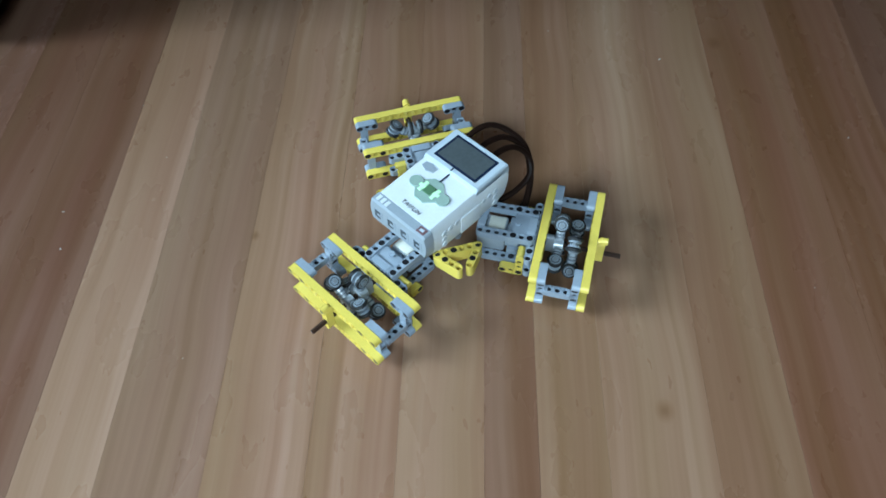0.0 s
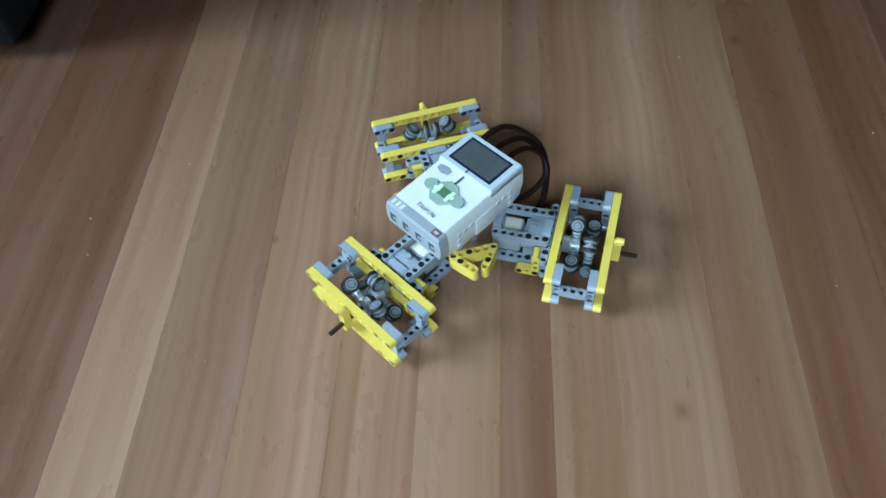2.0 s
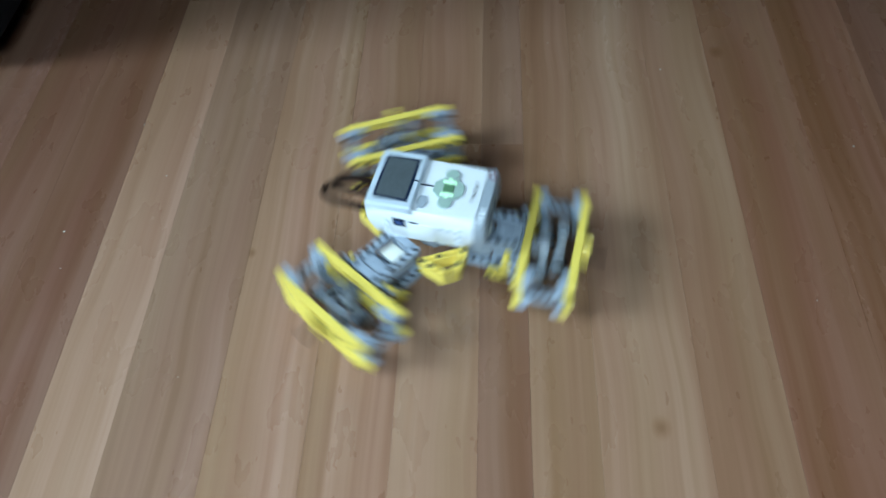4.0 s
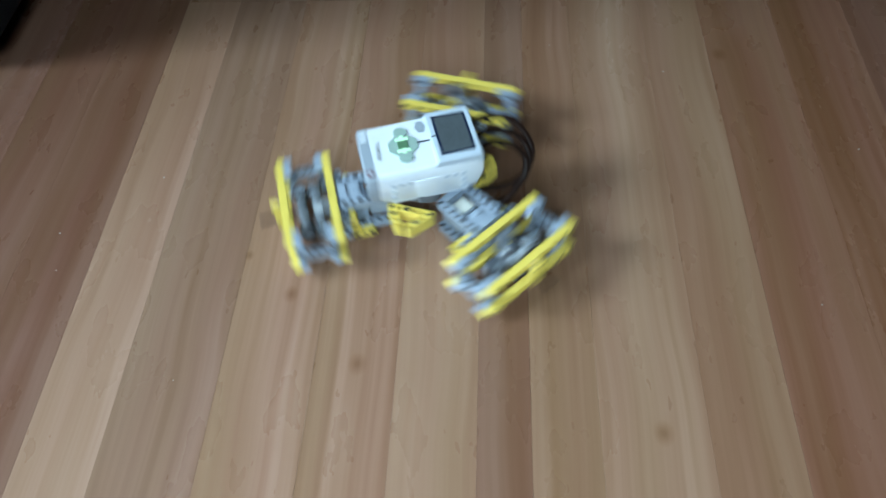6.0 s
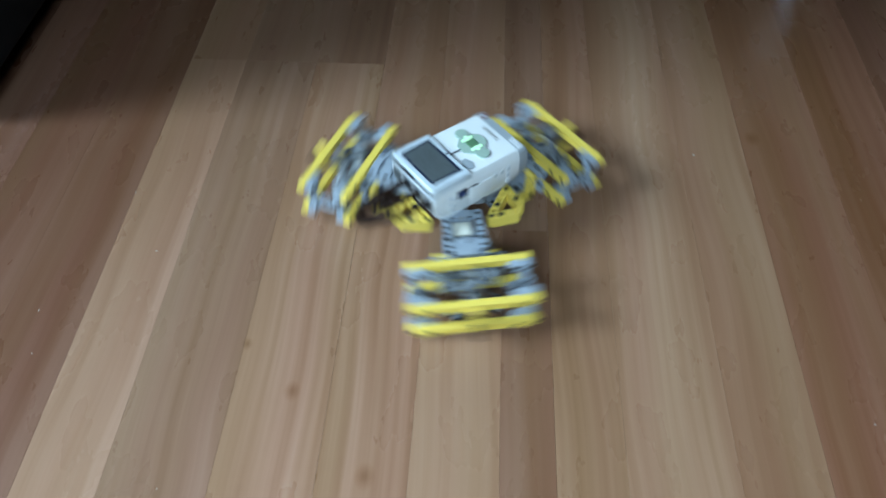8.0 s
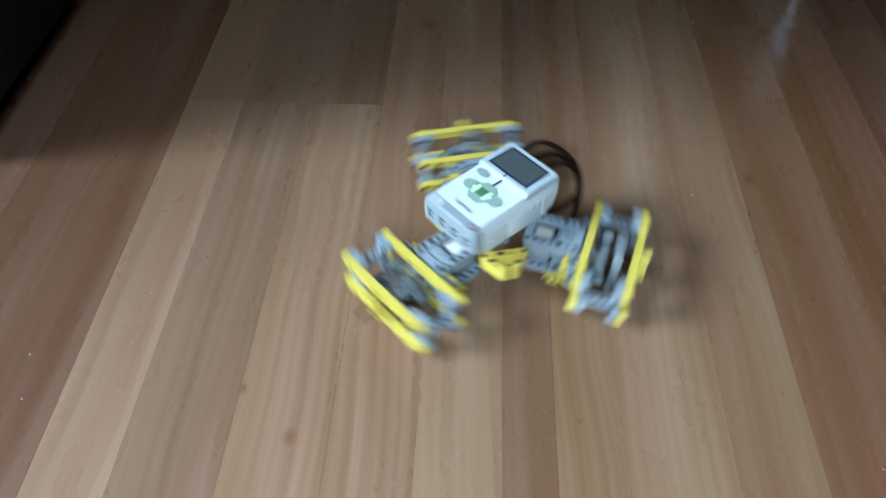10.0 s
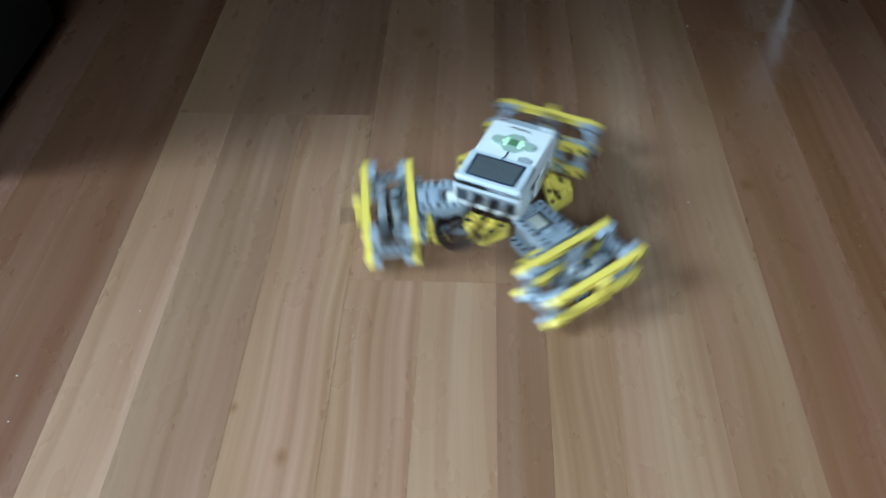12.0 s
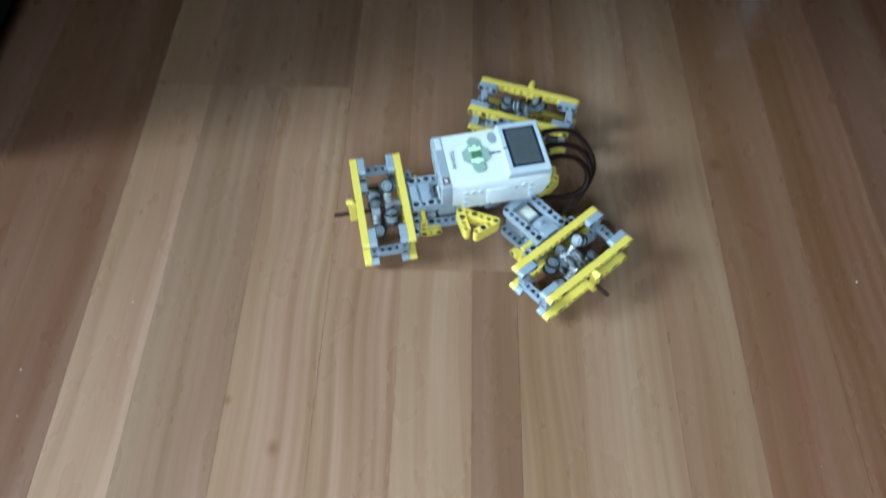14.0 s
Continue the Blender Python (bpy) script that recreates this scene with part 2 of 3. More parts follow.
def curve_points(ctrl, steps=12):
    """Catmull-Rom through the control points."""
    c = [Vector(p) for p in ctrl]
    c = [2 * c[0] - c[1], *c, 2 * c[-1] - c[-2]]
    out = []
    for i in range(1, len(c) - 2):
        for k in range(steps):
            t = k / steps
            out.append(0.5 * (2 * c[i] + (c[i + 1] - c[i - 1]) * t + (2 * c[i - 1] - 5 * c[i] + 4 * c[i + 1] - c[i + 2]) * t * t
                              + (3 * c[i] - c[i - 1] - 3 * c[i + 1] + c[i + 2]) * t ** 3))
    return out + [c[-2]]


# ---- the room ----
def slab(name, x0, x1, y0, y1, z0, z1, mat, label, category):
    bm = bmesh.new()
    box(bm, x0, x1, y0, y1, z0, z1)
    return tagged(new(name, mesh_of(name, bm, mat, 1.0)), label, category, kind="structure")


def joined(name, boxes, mat, label, category):
    bm = bmesh.new()
    for b in boxes:
        box(bm, *b)
    return tagged(new(name, mesh_of(name, bm, mat, 1.0)), label, category, kind="structure")


T = 0.15
floor = slab("floor", ROOM_X0, ROOM_X1, ROOM_Y0, ROOM_Y1, -0.12, -0.0035, UNDER, "brown laminate floor of long three-strip wooden boards", "floor")
slab("ceiling", ROOM_X0 - T, ROOM_X1 + T, ROOM_Y0 - T, ROOM_Y1 + T, ROOM_H, ROOM_H + T, CEIL, "plain white ceiling of the room", "ceiling")
y0, y1, z0, z1 = WIN_L
joined("wall_west", [(ROOM_X0 - T, ROOM_X0, ROOM_Y0 - T, y0, -0.12, ROOM_H), (ROOM_X0 - T, ROOM_X0, y1, ROOM_Y1 + T, -0.12, ROOM_H),
                     (ROOM_X0 - T, ROOM_X0, y0, y1, -0.12, z0), (ROOM_X0 - T, ROOM_X0, y0, y1, z1, ROOM_H)], WALL, "plain beige painted wall with a window opening", "wall")
x0, x1, z0, z1 = WIN_B
joined("wall_south", [(ROOM_X0, x0, ROOM_Y0 - T, ROOM_Y0, -0.12, ROOM_H), (x1, ROOM_X1, ROOM_Y0 - T, ROOM_Y0, -0.12, ROOM_H),
                      (x0, x1, ROOM_Y0 - T, ROOM_Y0, -0.12, z0), (x0, x1, ROOM_Y0 - T, ROOM_Y0, z1, ROOM_H)], WALL, "plain beige painted wall with a window opening", "wall")
slab("wall_north", ROOM_X0, ROOM_X1, ROOM_Y1, ROOM_Y1 + T, -0.12, ROOM_H, WALL, "plain beige painted wall", "wall")
slab("wall_east", ROOM_X1, ROOM_X1 + T, ROOM_Y0 - T, ROOM_Y1 + T, -0.12, ROOM_H, WALL, "plain beige painted wall", "wall")


# ---- the robot: local +y is the screen end; three arms 120 degrees apart ----
ARMS = {"A": 270, "B": 30, "C": 150}
RM, HZ = 120.6, 30.4
robot = tagged(new("robot"), "three-armed yellow and grey toy robot carrying a white console", "robot")


def arm_pose(angle):
    return Matrix.Rotation(radians(angle), 4, "Z")


def wheel_module():
    bm = bmesh.new()
    beam(bm, 15, pins=(0, 2, 12, 14), deep=False)
    yellow = mesh_of("yellow_beam", bm, [YELLOW, BLACK, GREY], smooth=True)
    bm = bmesh.new()
    for z in (16, -16):
        beam(bm, 3, Matrix.Translation((0, 0, z)), pins=(0, 2))
    column = Matrix(((0, 0, 1, 0), (1, 0, 0, 3.6), (0, 1, 0, 0), (0, 0, 0, 1)))
    beam(bm, 3, column, pins=(0, 2))
    box(bm, -3.7, 3.7, -0.1, 7.3, 9, 12.6, 0)
    box(bm, -3.7, 3.7, -0.1, 7.3, -12.6, -9, 0)
    hconn = mesh_of("h_connector", bm, [GREY, BLACK, MIDGREY], smooth=True)
    bm = bmesh.new()
    beam(bm, 3, Matrix.Rotation(radians(90), 4, "Z") @ Matrix.Rotation(radians(90), 4, "Y"))
    for e in (-1, 1):
        box(bm, e * 10.6 - 1.6, e * 10.6 + 1.6, -3.75, 3.75, -3.7, 3.7, 0.3)
    cross = mesh_of("cross_beam", bm, [GREY, BLACK, MIDGREY], smooth=True)
    bm = bmesh.new()
    beam(bm, 4, Matrix.Translation((0, 0, 4)) @ Matrix.Rotation(radians(90), 4, "X"), filled=(1,), deep=False)
    cyl(bm, (-2, 0, 18.5), (5.6, 0, 18.5), 3.5, 14)
    cyl(bm, (5.6, 0, 18.5), (5.8, 0, 18.5), 1.9, 12, 1)
    bearing = mesh_of("axle_bearing", bm, [YELLOW, BLACK, BROWN], smooth=True)
    bm = bmesh.new()
    beam(bm, 3, Matrix.Rotation(radians(90), 4, "X"), filled=(1,))
    inner = mesh_of("inner_bearing", bm, [MIDGREY, BLACK, BROWN], smooth=True)
    bm = bmesh.new()
    for k in range(2):
        if k:
            box(bm, -36, 52, -0.9, 0.9, -2.3, 2.3, 0.3)
        else:
            box(bm, -36, 52, -2.3, 2.3, -0.9, 0.9, 0.3)
    axle = mesh_of("axle", bm, BROWN)
    return yellow, hconn, cross, bearing, inner, axle


def wheel_meshes():
    """Hub with two rows of three spokes, and the roller at a spoke's end."""
    bm = bmesh.new()
    for row, phase in ((-7.5, 0), (7.5, 60)):
        cyl(bm, (row - 4.5, 0, 0), (row + 4.5, 0, 0), 6.6, 22, 2)
        for k in range(3):
            a = radians(phase + 120 * k)
            u = Vector((0, math.cos(a), math.sin(a)))
            w = Vector((0, -math.sin(a), math.cos(a)))
            c = Vector((row, 0, 0))
            cyl(bm, c + u * 4, c + u * 16, 3.9, 14, 2)
            cyl(bm, c + u * 8.2, c + u * 9.4, 5.0, 18, 1)
            cyl(bm, c + u * 11.2, c + u * 13.0, 4.8, 18)
            cyl(bm, c + u * 13.0, c + u * 15.4, 4.4, 16, 2)
            cyl(bm, c + u * 16 - w * 3.2, c + u * 16 + w * 3.2, 3.6, 12)
            cyl(bm, c + u * 23 - w * 8.2, c + u * 23 + w * 8.2, 1.9, 10, 1)
            cyl(bm, c + u * 15.5, c + u * 22, 2.6, 10, 2)
    hub = mesh_of("omni_hub", bm, [HUBGREY, MIDGREY, SILVER], smooth=True)
    bm = bmesh.new()
    for s in (-1, 1):
        cyl(bm, (s * 1.6, 0, 0), (s * 6.4, 0, 0), 6.2, 24, 0)
        cyl(bm, (s * 6.4, 0, 0), (s * 7.0, 0, 0), 5.6, 20, 0)
        cyl(bm, (s * 7.0, 0, 0), (s * 7.15, 0, 0), 4.0, 18, 1)
        cyl(bm, (s * 7.15, 0, 0), (s * 7.6, 0, 0), 3.3, 18, 0)
        cyl(bm, (s * 7.6, 0, 0), (s * 7.9, 0, 0), 1.5, 12, 1)
    roller = mesh_of("roller", bm, [ROLLER, BLACK], smooth=True)
    bm = bmesh.new()
    for s in (-1, 1):
        pts = [((s * 5.1) + 1.9 * math.cos(2 * math.pi * j / 8), 6.2 + 1.6 * math.sin(2 * math.pi * j / 8)) for j in range(8)]
        rings = [[bm.verts.new((x, r * math.cos(2 * math.pi * i / 24), r * math.sin(2 * math.pi * i / 24))) for x, r in pts] for i in range(24)]
        for i in range(24):
            for j in range(8):
                bm.faces.new((rings[i][j], rings[i][(j + 1) % 8], rings[(i + 1) % 24][(j + 1) % 8], rings[(i + 1) % 24][j]))
    tyre = mesh_of("tyre", bm, TYRE, smooth=True)
    return hub, roller, tyre


def arm_meshes():
    up = Matrix.Rotation(radians(90), 4, "Y")             # holes along z
    along = Matrix.Rotation(radians(90), 4, "Z") @ up      # along x, holes along z
    bm = bmesh.new()
    for y in (16, -16):
        beam(bm, 7, Matrix.Translation((0, y, 0)) @ along, pins=(0, 2))
    for x in (24, -24):
        beam(bm, 3, Matrix.Translation((x, 0, 0)), filled=(1,))
        box(bm, x - 3.8, x + 3.8, 11.5, 12.5, -3.8, 3.8)
        box(bm, x - 3.8, x + 3.8, -12.5, -11.5, -3.8, 3.8)
    box(bm, 6, 21, -12.3, 12.3, -3.0, 1.6, 0.5)
    cyl(bm, (10, 0, 1.5), (10, 0, 4.2), 3.0, 12)
    frame_me = mesh_of("motor_frame", bm, [GREY, BLACK, MIDGREY], smooth=True)
    bm = bmesh.new()
    beam(bm, 9, up, pins=(1, 7))
    tie = mesh_of("tie_beam", bm, [GREY, BLACK, MIDGREY], smooth=True)
    bm = bmesh.new()
    box(bm, -26, 2, -12, 12, -13, 13, 3.0)
    box(bm, -24, -2, -12.4, 12.4, -8, 8, 2.0)
    box(bm, -16, 0, -9, 9, 12, 15, 1.0, 1)
    motor_case = mesh_of("motor_case", bm, [CASE, CREAM], smooth=True)
    bm = bmesh.new()
    cyl(bm, (0, 0, 0), (14, 0, 0), 11, 24)
    cyl(bm, (14, 0, 0), (20, 0, 0), 7, 20)
    box(bm, 2, 16, -12, 12, 7, 14, 1)
    box(bm, 2, 16, -12, 12, -14, -7, 1)
    head = mesh_of("motor_head", bm, GREY, smooth=True)
    bm = bmesh.new()
    beam(bm, 4, Matrix.Translation((0, 0, 8)) @ Matrix.Rotation(radians(90), 4, "Z") @ Matrix.Rotation(radians(90), 4, "X"), pins=(0, 3))
    beam(bm, 3, Matrix.Translation((-8, 0, -4)) @ Matrix.Rotation(radians(90), 4, "Z"), pins=(0, 2))
    cyl(bm, (0, -6.5, 23), (0, 6.5, 23), 3.6, 14)
    ell = mesh_of("angle_beam", bm, [YELLOW, BLACK, GREY], smooth=True)
    return frame_me, tie, motor_case, head, ell


def truss_mesh():
    """Yellow triangle of three beams between two arms; the top beam lies along y."""
    bm = bmesh.new()
    lean = Matrix.Rotation(radians(-94), 4, "Y")
    beam(bm, 6, lean @ Matrix.Translation((-3.8, 0, 0)), pins=(0, 2, 5), thick=13, deep=False)
    for s in (-1, 1):
        beam(bm, 4, lean @ Matrix.Translation((0.3 * s - 3.8, s * 12.4, -11.4)) @ Matrix.Rotation(radians(54 * s), 4, "X"), pins=(1,), thick=13, deep=False)
    return mesh_of("triangle_truss", bm, [YELLOW, BLACK, GREY], smooth=True)


yellow, hconn, cross, bearing, inner, axle = wheel_module()
hub, roller, tyre = wheel_meshes()
frame_me, tie, motor_case, head, ell = arm_meshes()
truss = truss_mesh()
wheels = {}
for key, angle in ARMS.items():
    A = arm_pose(angle)
    for r in (24, -24):
        for z in (16, -16):
            put("yellow_beam", yellow, robot, A @ at(RM + r, 0, HZ + z), "bright yellow fifteen-hole beam")
    for r in (16, -16):
        for s in (48, -48):
            put("h_connector", hconn, robot, A @ at(RM + r, s, HZ, 0, 0, 0 if s > 0 else 180), "light grey H-shaped connector")
    for s in (48, -48):
        put("cross_beam", cross, robot, A @ at(RM, s * 1.13, HZ - 0.5), "light grey cross beam")
    put("axle_bearing", bearing, robot, A @ at(RM + 32, 0, HZ), "yellow upright bearing beam")
    put("inner_bearing", inner, robot, A @ at(RM - 16, 0, HZ), "dark grey upright bearing beam")
    put("axle", axle, robot, A @ at(RM, 0, HZ), "dark brown axle")
    w = wheels[key] = put("omni_wheel", hub, robot, A @ at(RM, 0, HZ), "grey rolling wheel of small rollers")
    for row, phase in ((-7.5, 0), (7.5, 60)):
        for k in range(3):
            a = radians(phase + 120 * k)
            m = at(row, 23 * math.cos(a), 23 * math.sin(a)) @ Matrix.Rotation(a, 4, "X") @ Matrix.Rotation(radians(90), 4, "Y")
            put("roller", roller, w, m)
            put("tyre", tyre, w, m, "dark rubber ring")
    put("motor_frame", frame_me, robot, A @ at(62, 1, HZ + 17.6), "light grey open frame of beams")
    put("motor_frame", frame_me, robot, A @ at(62, 1, HZ - 17), "light grey open frame of beams")
    put("tie_beam", tie, robot, A @ at(88, 0, HZ + 9.6), "light grey nine-hole beam")
    put("tie_beam", tie, robot, A @ at(88, 0, HZ - 9), "light grey nine-hole beam")
    motor = put("motor", motor_case, robot, A @ at(60, 0, HZ), "grey motor case with cream top")
    put("motor_head", head, motor, at(2, 0, 0), "grey motor head")
    for s in (24.5, -24.5):
        put("angle_beam", ell, robot, A @ at(80, s, 15), "yellow angled beam")
    put("triangle_truss", truss, robot, arm_pose(angle + 60) @ at(47, -1, 46), "yellow triangle of beams")

# centre block that carries the console
bm = bmesh.new()
for a in (270, 30, 150):
    beam(bm, 7, Matrix.Rotation(radians(a), 4, "Z") @ Matrix.Translation((18, 0, 49)) @ Matrix.Rotation(radians(90), 4, "Y"))
cyl(bm, (0, 0, 22), (0, 0, 56), 14, 16)
put("centre_block", mesh_of("centre_block", bm, [MIDGREY, BLACK, GREY], smooth=True), robot, at(0, 0, 0), "dark grey centre block")


def console():
    """White programmable console with a tilted port end, screen housing, button pad and side holes."""
    y0, y1 = -61.4, 50.6

    def loft(bm, rings, mat=0):
        vs = [[bm.verts.new(p) for p in ring] for ring in rings]
        n = len(vs[0])
        for a, b in zip(vs, vs[1:]):
            for k in range(n):
                bm.faces.new((a[k], a[(k + 1) % n], b[(k + 1) % n], b[k])).material_index = mat
        bm.faces.new(vs[0][::-1]).material_index = mat
        bm.faces.new(vs[-1]).material_index = mat

    def ring(y, w_top, w_mid, w_low, top, low):
        return [(-w_low, y, low), (w_low, y, low), (w_mid, y, low + 9), (w_mid, y, top - 9), (w_top, y, top - 1.2), (w_top - 1.5, y, top),
                (-w_top + 1.5, y, top), (-w_top, y, top - 1.2), (-w_mid, y, top - 9), (-w_mid, y, low + 9)]

    bm = bmesh.new()
    loft(bm, [ring(y0 + 10.5, 33, 36, 33, 95.4, 61), ring(y0 + 22, 33, 36, 30, 95.8, 54), ring(y1 - 20, 33.4, 36, 30, 97.2, 54), ring(y1 - 6, 33.4, 35.6, 31, 97.4, 58),
              ring(y1, 33, 34.5, 31, 97.0, 70)])
    bmesh.ops.bevel(bm, geom=[e for e in bm.edges if e.calc_face_angle(0) > 0.5], offset=1.0, segments=2, affect="EDGES")
    for s in (-1, 1):
        for yy in (-37, -29, -21, 15, 23, 31):
            cyl(bm, (s * 35.2, yy, 82), (s * 36.7, yy, 82), 3.4, 14)
            cyl(bm, (s * 36.5, yy, 82), (s * 36.8, yy, 82), 2.2, 12, 1)
        for zz in (66, 74):
            for yy in (-37, 31):
                cyl(bm, (s * 35.2, yy, zz), (s * 36.7, yy, zz), 3.4, 14)
                cyl(bm, (s * 36.5, yy, zz), (s * 36.8, yy, zz), 2.2, 12, 1)
        box(bm, s * 36.4 - 0.9, s * 36.4 + 0.9, -16, 10, 62, 84, 0.6)
    box(bm, -30, 30, -40, 36, 50, 55, 1.5)
    body = put("console", mesh_of("console", bm, [WHITE, PALE], smooth=True), robot, at(0, 0, 0), "white plastic console with screen and buttons")

    bm = bmesh.new()
    loft(bm, [ring(y0, 34, 36, 34, 92.6, 66.5), ring(y0 + 1.5, 34.4, 36.2, 34, 94.6, 65), ring(y0 + 10.4, 34.4, 36.2, 34, 95.0, 62)])
    put("port_end", mesh_of("port_end", bm, PORTGREY, smooth=True), body, at(0, 0, 0), "grey port end of the console")
    for x in (-25.5, -8.5, 8.5, 25.5):
        bm = bmesh.new()
        box(bm, x - 5.5, x + 5.5, y0 - 0.35, y0 + 1, 71, 84, 0.3, 1)
        box(bm, x - 4.4, x + 2.6, y0 - 0.7, y0, 73, 82.6, 0.2)
        box(bm, x - 1.2, x + 2.7, y0 - 0.95, y0 - 0.3, 76.4, 79.6, 0.2, 1)
        put("port", mesh_of("port", bm, [SOCKET, CASE]), body, at(0, 0, 0), "dark cable socket")
    bm = bmesh.new()
    for x in (-30.5, -25.0, -19.5):
        box(bm, x, x + 3.6, y0 + 2.4, y0 + 8.6, 94.7, 95.2, 0.2)
    put("lettering_bars", mesh_of("lettering_bars", bm, WHITE), body, at(0, 0, 0), "white printed bars")
    bm = bmesh.new()
    box(bm, 22, 31, y0 + 2, y0 + 9, 94.4, 95.3, 0.2)
    box(bm, 24.2, 28.8, y0 + 4, y0 + 7, 95.3, 95.5, 0, 1)
    put("emblem", mesh_of("emblem", bm, [RED, PALE]), body, at(0, 0, 0), "dark red square emblem")

    bm = bmesh.new()
    loft(bm, [ring(y1 - 44, 33.4, 34, 34, 97.6, 88), ring(y1 - 42, 33.6, 34, 34, 101, 88), ring(y1 - 0.5, 33.6, 34.2, 34, 101.4, 88), ring(y1 + 0.6, 33, 34, 33.6, 100.4, 88)])
    housing = put("screen_housing", mesh_of("screen_housing", bm, PALE, smooth=True), body, at(0, 0, 0), "pale grey raised screen housing")
    bm = bmesh.new()
    box(bm, -26.5, 26.5, y1 - 38, y1 - 4.5, 100.6, 101.5, 0.4)
    put("screen_bezel", mesh_of("screen_bezel", bm, BEZEL), body, at(0, 0, 0), "dark screen border")
    bm = bmesh.new()
    box(bm, -23.8, 23.8, y1 - 35.4, y1 - 7, 101.2, 101.75, 0.2)
    put("screen", mesh_of("screen", bm, SCREEN), body, at(0, 0, 0), "dark grey display")
    bm = bmesh.new()
    box(bm, -36.9, -35, 13, 25, 77, 87, 0.5)
    # blue inset paints the blue highlight inside the dark socket
    box(bm, -37.2, -36, 16, 22, 80, 84, 0.3, 1)
    box(bm, -36.8, -35, 1, 9, 84, 85.4)
    put("side_socket", mesh_of("side_socket", bm, [BEZEL, SOCKET_GLINT]), body, at(0, 0, 0), "dark side socket")
    # back end with cable sockets
    bm = bmesh.new()
    box(bm, -32.5, 32.5, y1 - 1.5, y1 + 0.5, 70.5, 87, 0.4)
    put("socket_panel", mesh_of("socket_panel", bm, MIDGREY), body, at(0, 0, 0), "dark grey panel of cable sockets")
    bm = bmesh.new()
    box(bm, -5.5, 5.5, y1 - 1, y1 + 0.9, 72, 85, 0.3)
    socket_me = mesh_of("output_socket", bm, SOCKET)
    for x in (-25.5, -8.5, 8.5, 25.5):
        put("output_socket", socket_me, body, at(x, 0, 0), "dark cable socket")

    # buttons
    def disc(bm, cx, cy, rx, ry, z0, z1, seg=8, turn=0.0, mat=0):
        lo, hi = [], []
        for k in range(seg):
            a = 2 * math.pi * (k + turn) / seg
            lo.append(bm.verts.new((cx + rx * math.cos(a), cy + ry * math.sin(a), z0)))
            hi.append(bm.verts.new((cx + rx * 0.97 * math.cos(a), cy + ry * 0.97 * math.sin(a), z1)))
        bm.faces.new(hi).material_index = mat
        for k in range(seg):
            bm.faces.new((lo[k], lo[(k + 1) % seg], hi[(k + 1) % seg], hi[k])).material_index = mat

    cy = -20.0
    bm = bmesh.new()
    disc(bm, 0, cy, 14.5, 15.5, 95, 97.6, 8, 0.5)
    put("button_pad", mesh_of("button_pad", bm, BUTTON), body, at(0, 0, 0), "grey-green octagonal button pad")
    for s in (-1, 1):
        bm = bmesh.new()
        disc(bm, s * 16.5, cy, 7, 6.6, 95, 98.2, 20)
        put("side_button", mesh_of("side_button", bm, BUTTON, smooth=True), body, at(0, 0, 0), "round grey-green side button")
        bm = bmesh.new()
        box(bm, s * 7.6 - 1.8, s * 7.6 + 1.8, cy - 6.4, cy + 6.4, 97, 98.4, 0.5)
        box(bm, s * 8.6 - 3.6, s * 8.6 + 3.6, cy - 2.0, cy + 2.0, 97, 98.3, 0.5)
        put("light_bar", mesh_of("light_bar", bm, LED), body, at(0, 0, 0), "glowing pale green light bar")
    bm = bmesh.new()
    box(bm, -4.6, 4.6, cy - 5, cy + 5, 96.8, 98.6, 0.6)
    put("centre_button", mesh_of("centre_button", bm, BUTTON_DARK), body, at(0, 0, 0), "dark green centre button")
    bm = bmesh.new()
    disc(bm, -20, 0.5, 8.5, 5.4, 95, 97.5, 6, 0.5)
    put("back_button", mesh_of("back_button", bm, PORTGREY, smooth=True), body, at(0, 0, 0), "small grey back button")
    bm = bmesh.new()
    box(bm, -0.7, 0.7, cy + 14, y1 - 43, 97, 97.65)
    box(bm, -0.6, 0.6, y1 - 42.5, y1 - 37, 101, 101.6)
    put("guide_line", mesh_of("guide_line", bm, BEZEL), body, at(0, 0, 0), "thin dark guide line")
    # name written by hand
    cu = bpy.data.curves.new("written_name", "FONT")
    cu.body, cu.size, cu.align_x, cu.extrude, cu.shear, cu.offset = "TAIFUN", 0.0062, "CENTER", 0.0001, 0.15, -0.00004
    cu.space_character = 1.12
    tmp = new("written_name_outline", cu)
    me = bpy.data.meshes.new_from_object(tmp.evaluated_get(bpy.context.evaluated_depsgraph_get()))
    bpy.data.objects.remove(tmp)
    me.materials.clear()
    me.materials.append(BLACK)
    put("written_name", me, body, at(1, -46.5, 96.3, 0.5, 0, -2), "black handwritten lettering")
    return body


console()

# cables from the screen end round to the motors
CABLES = [
    [(-25.5, 50, 80), (-28, 66, 86), (-24, 90, 84), (-8, 104, 74), (10, 107, 62), (30, 92, 50), (44, 70, 40), (50, 52, 34)],
    [(-8.5, 50, 80), (-10, 68, 84), (-6, 92, 78), (8, 103, 66), (22, 99, 55), (40, 78, 43), (45, 56, 33), (36, 34, 28)],
    [(8.5, 50, 80), (7, 66, 85), (10, 86, 80), (20, 97, 67), (30, 91, 53), (30, 70, 44), (22, 44, 40), (14, 26, 38)],
]
for pts in CABLES:
    bm = bmesh.new()
    tube(bm, curve_points(pts), 2.5, 10, flat=1.3)
    put("cable", mesh_of("cable", bm, CABLE, smooth=True), robot, at(0, 0, 0), "dark brown flat cable loop")


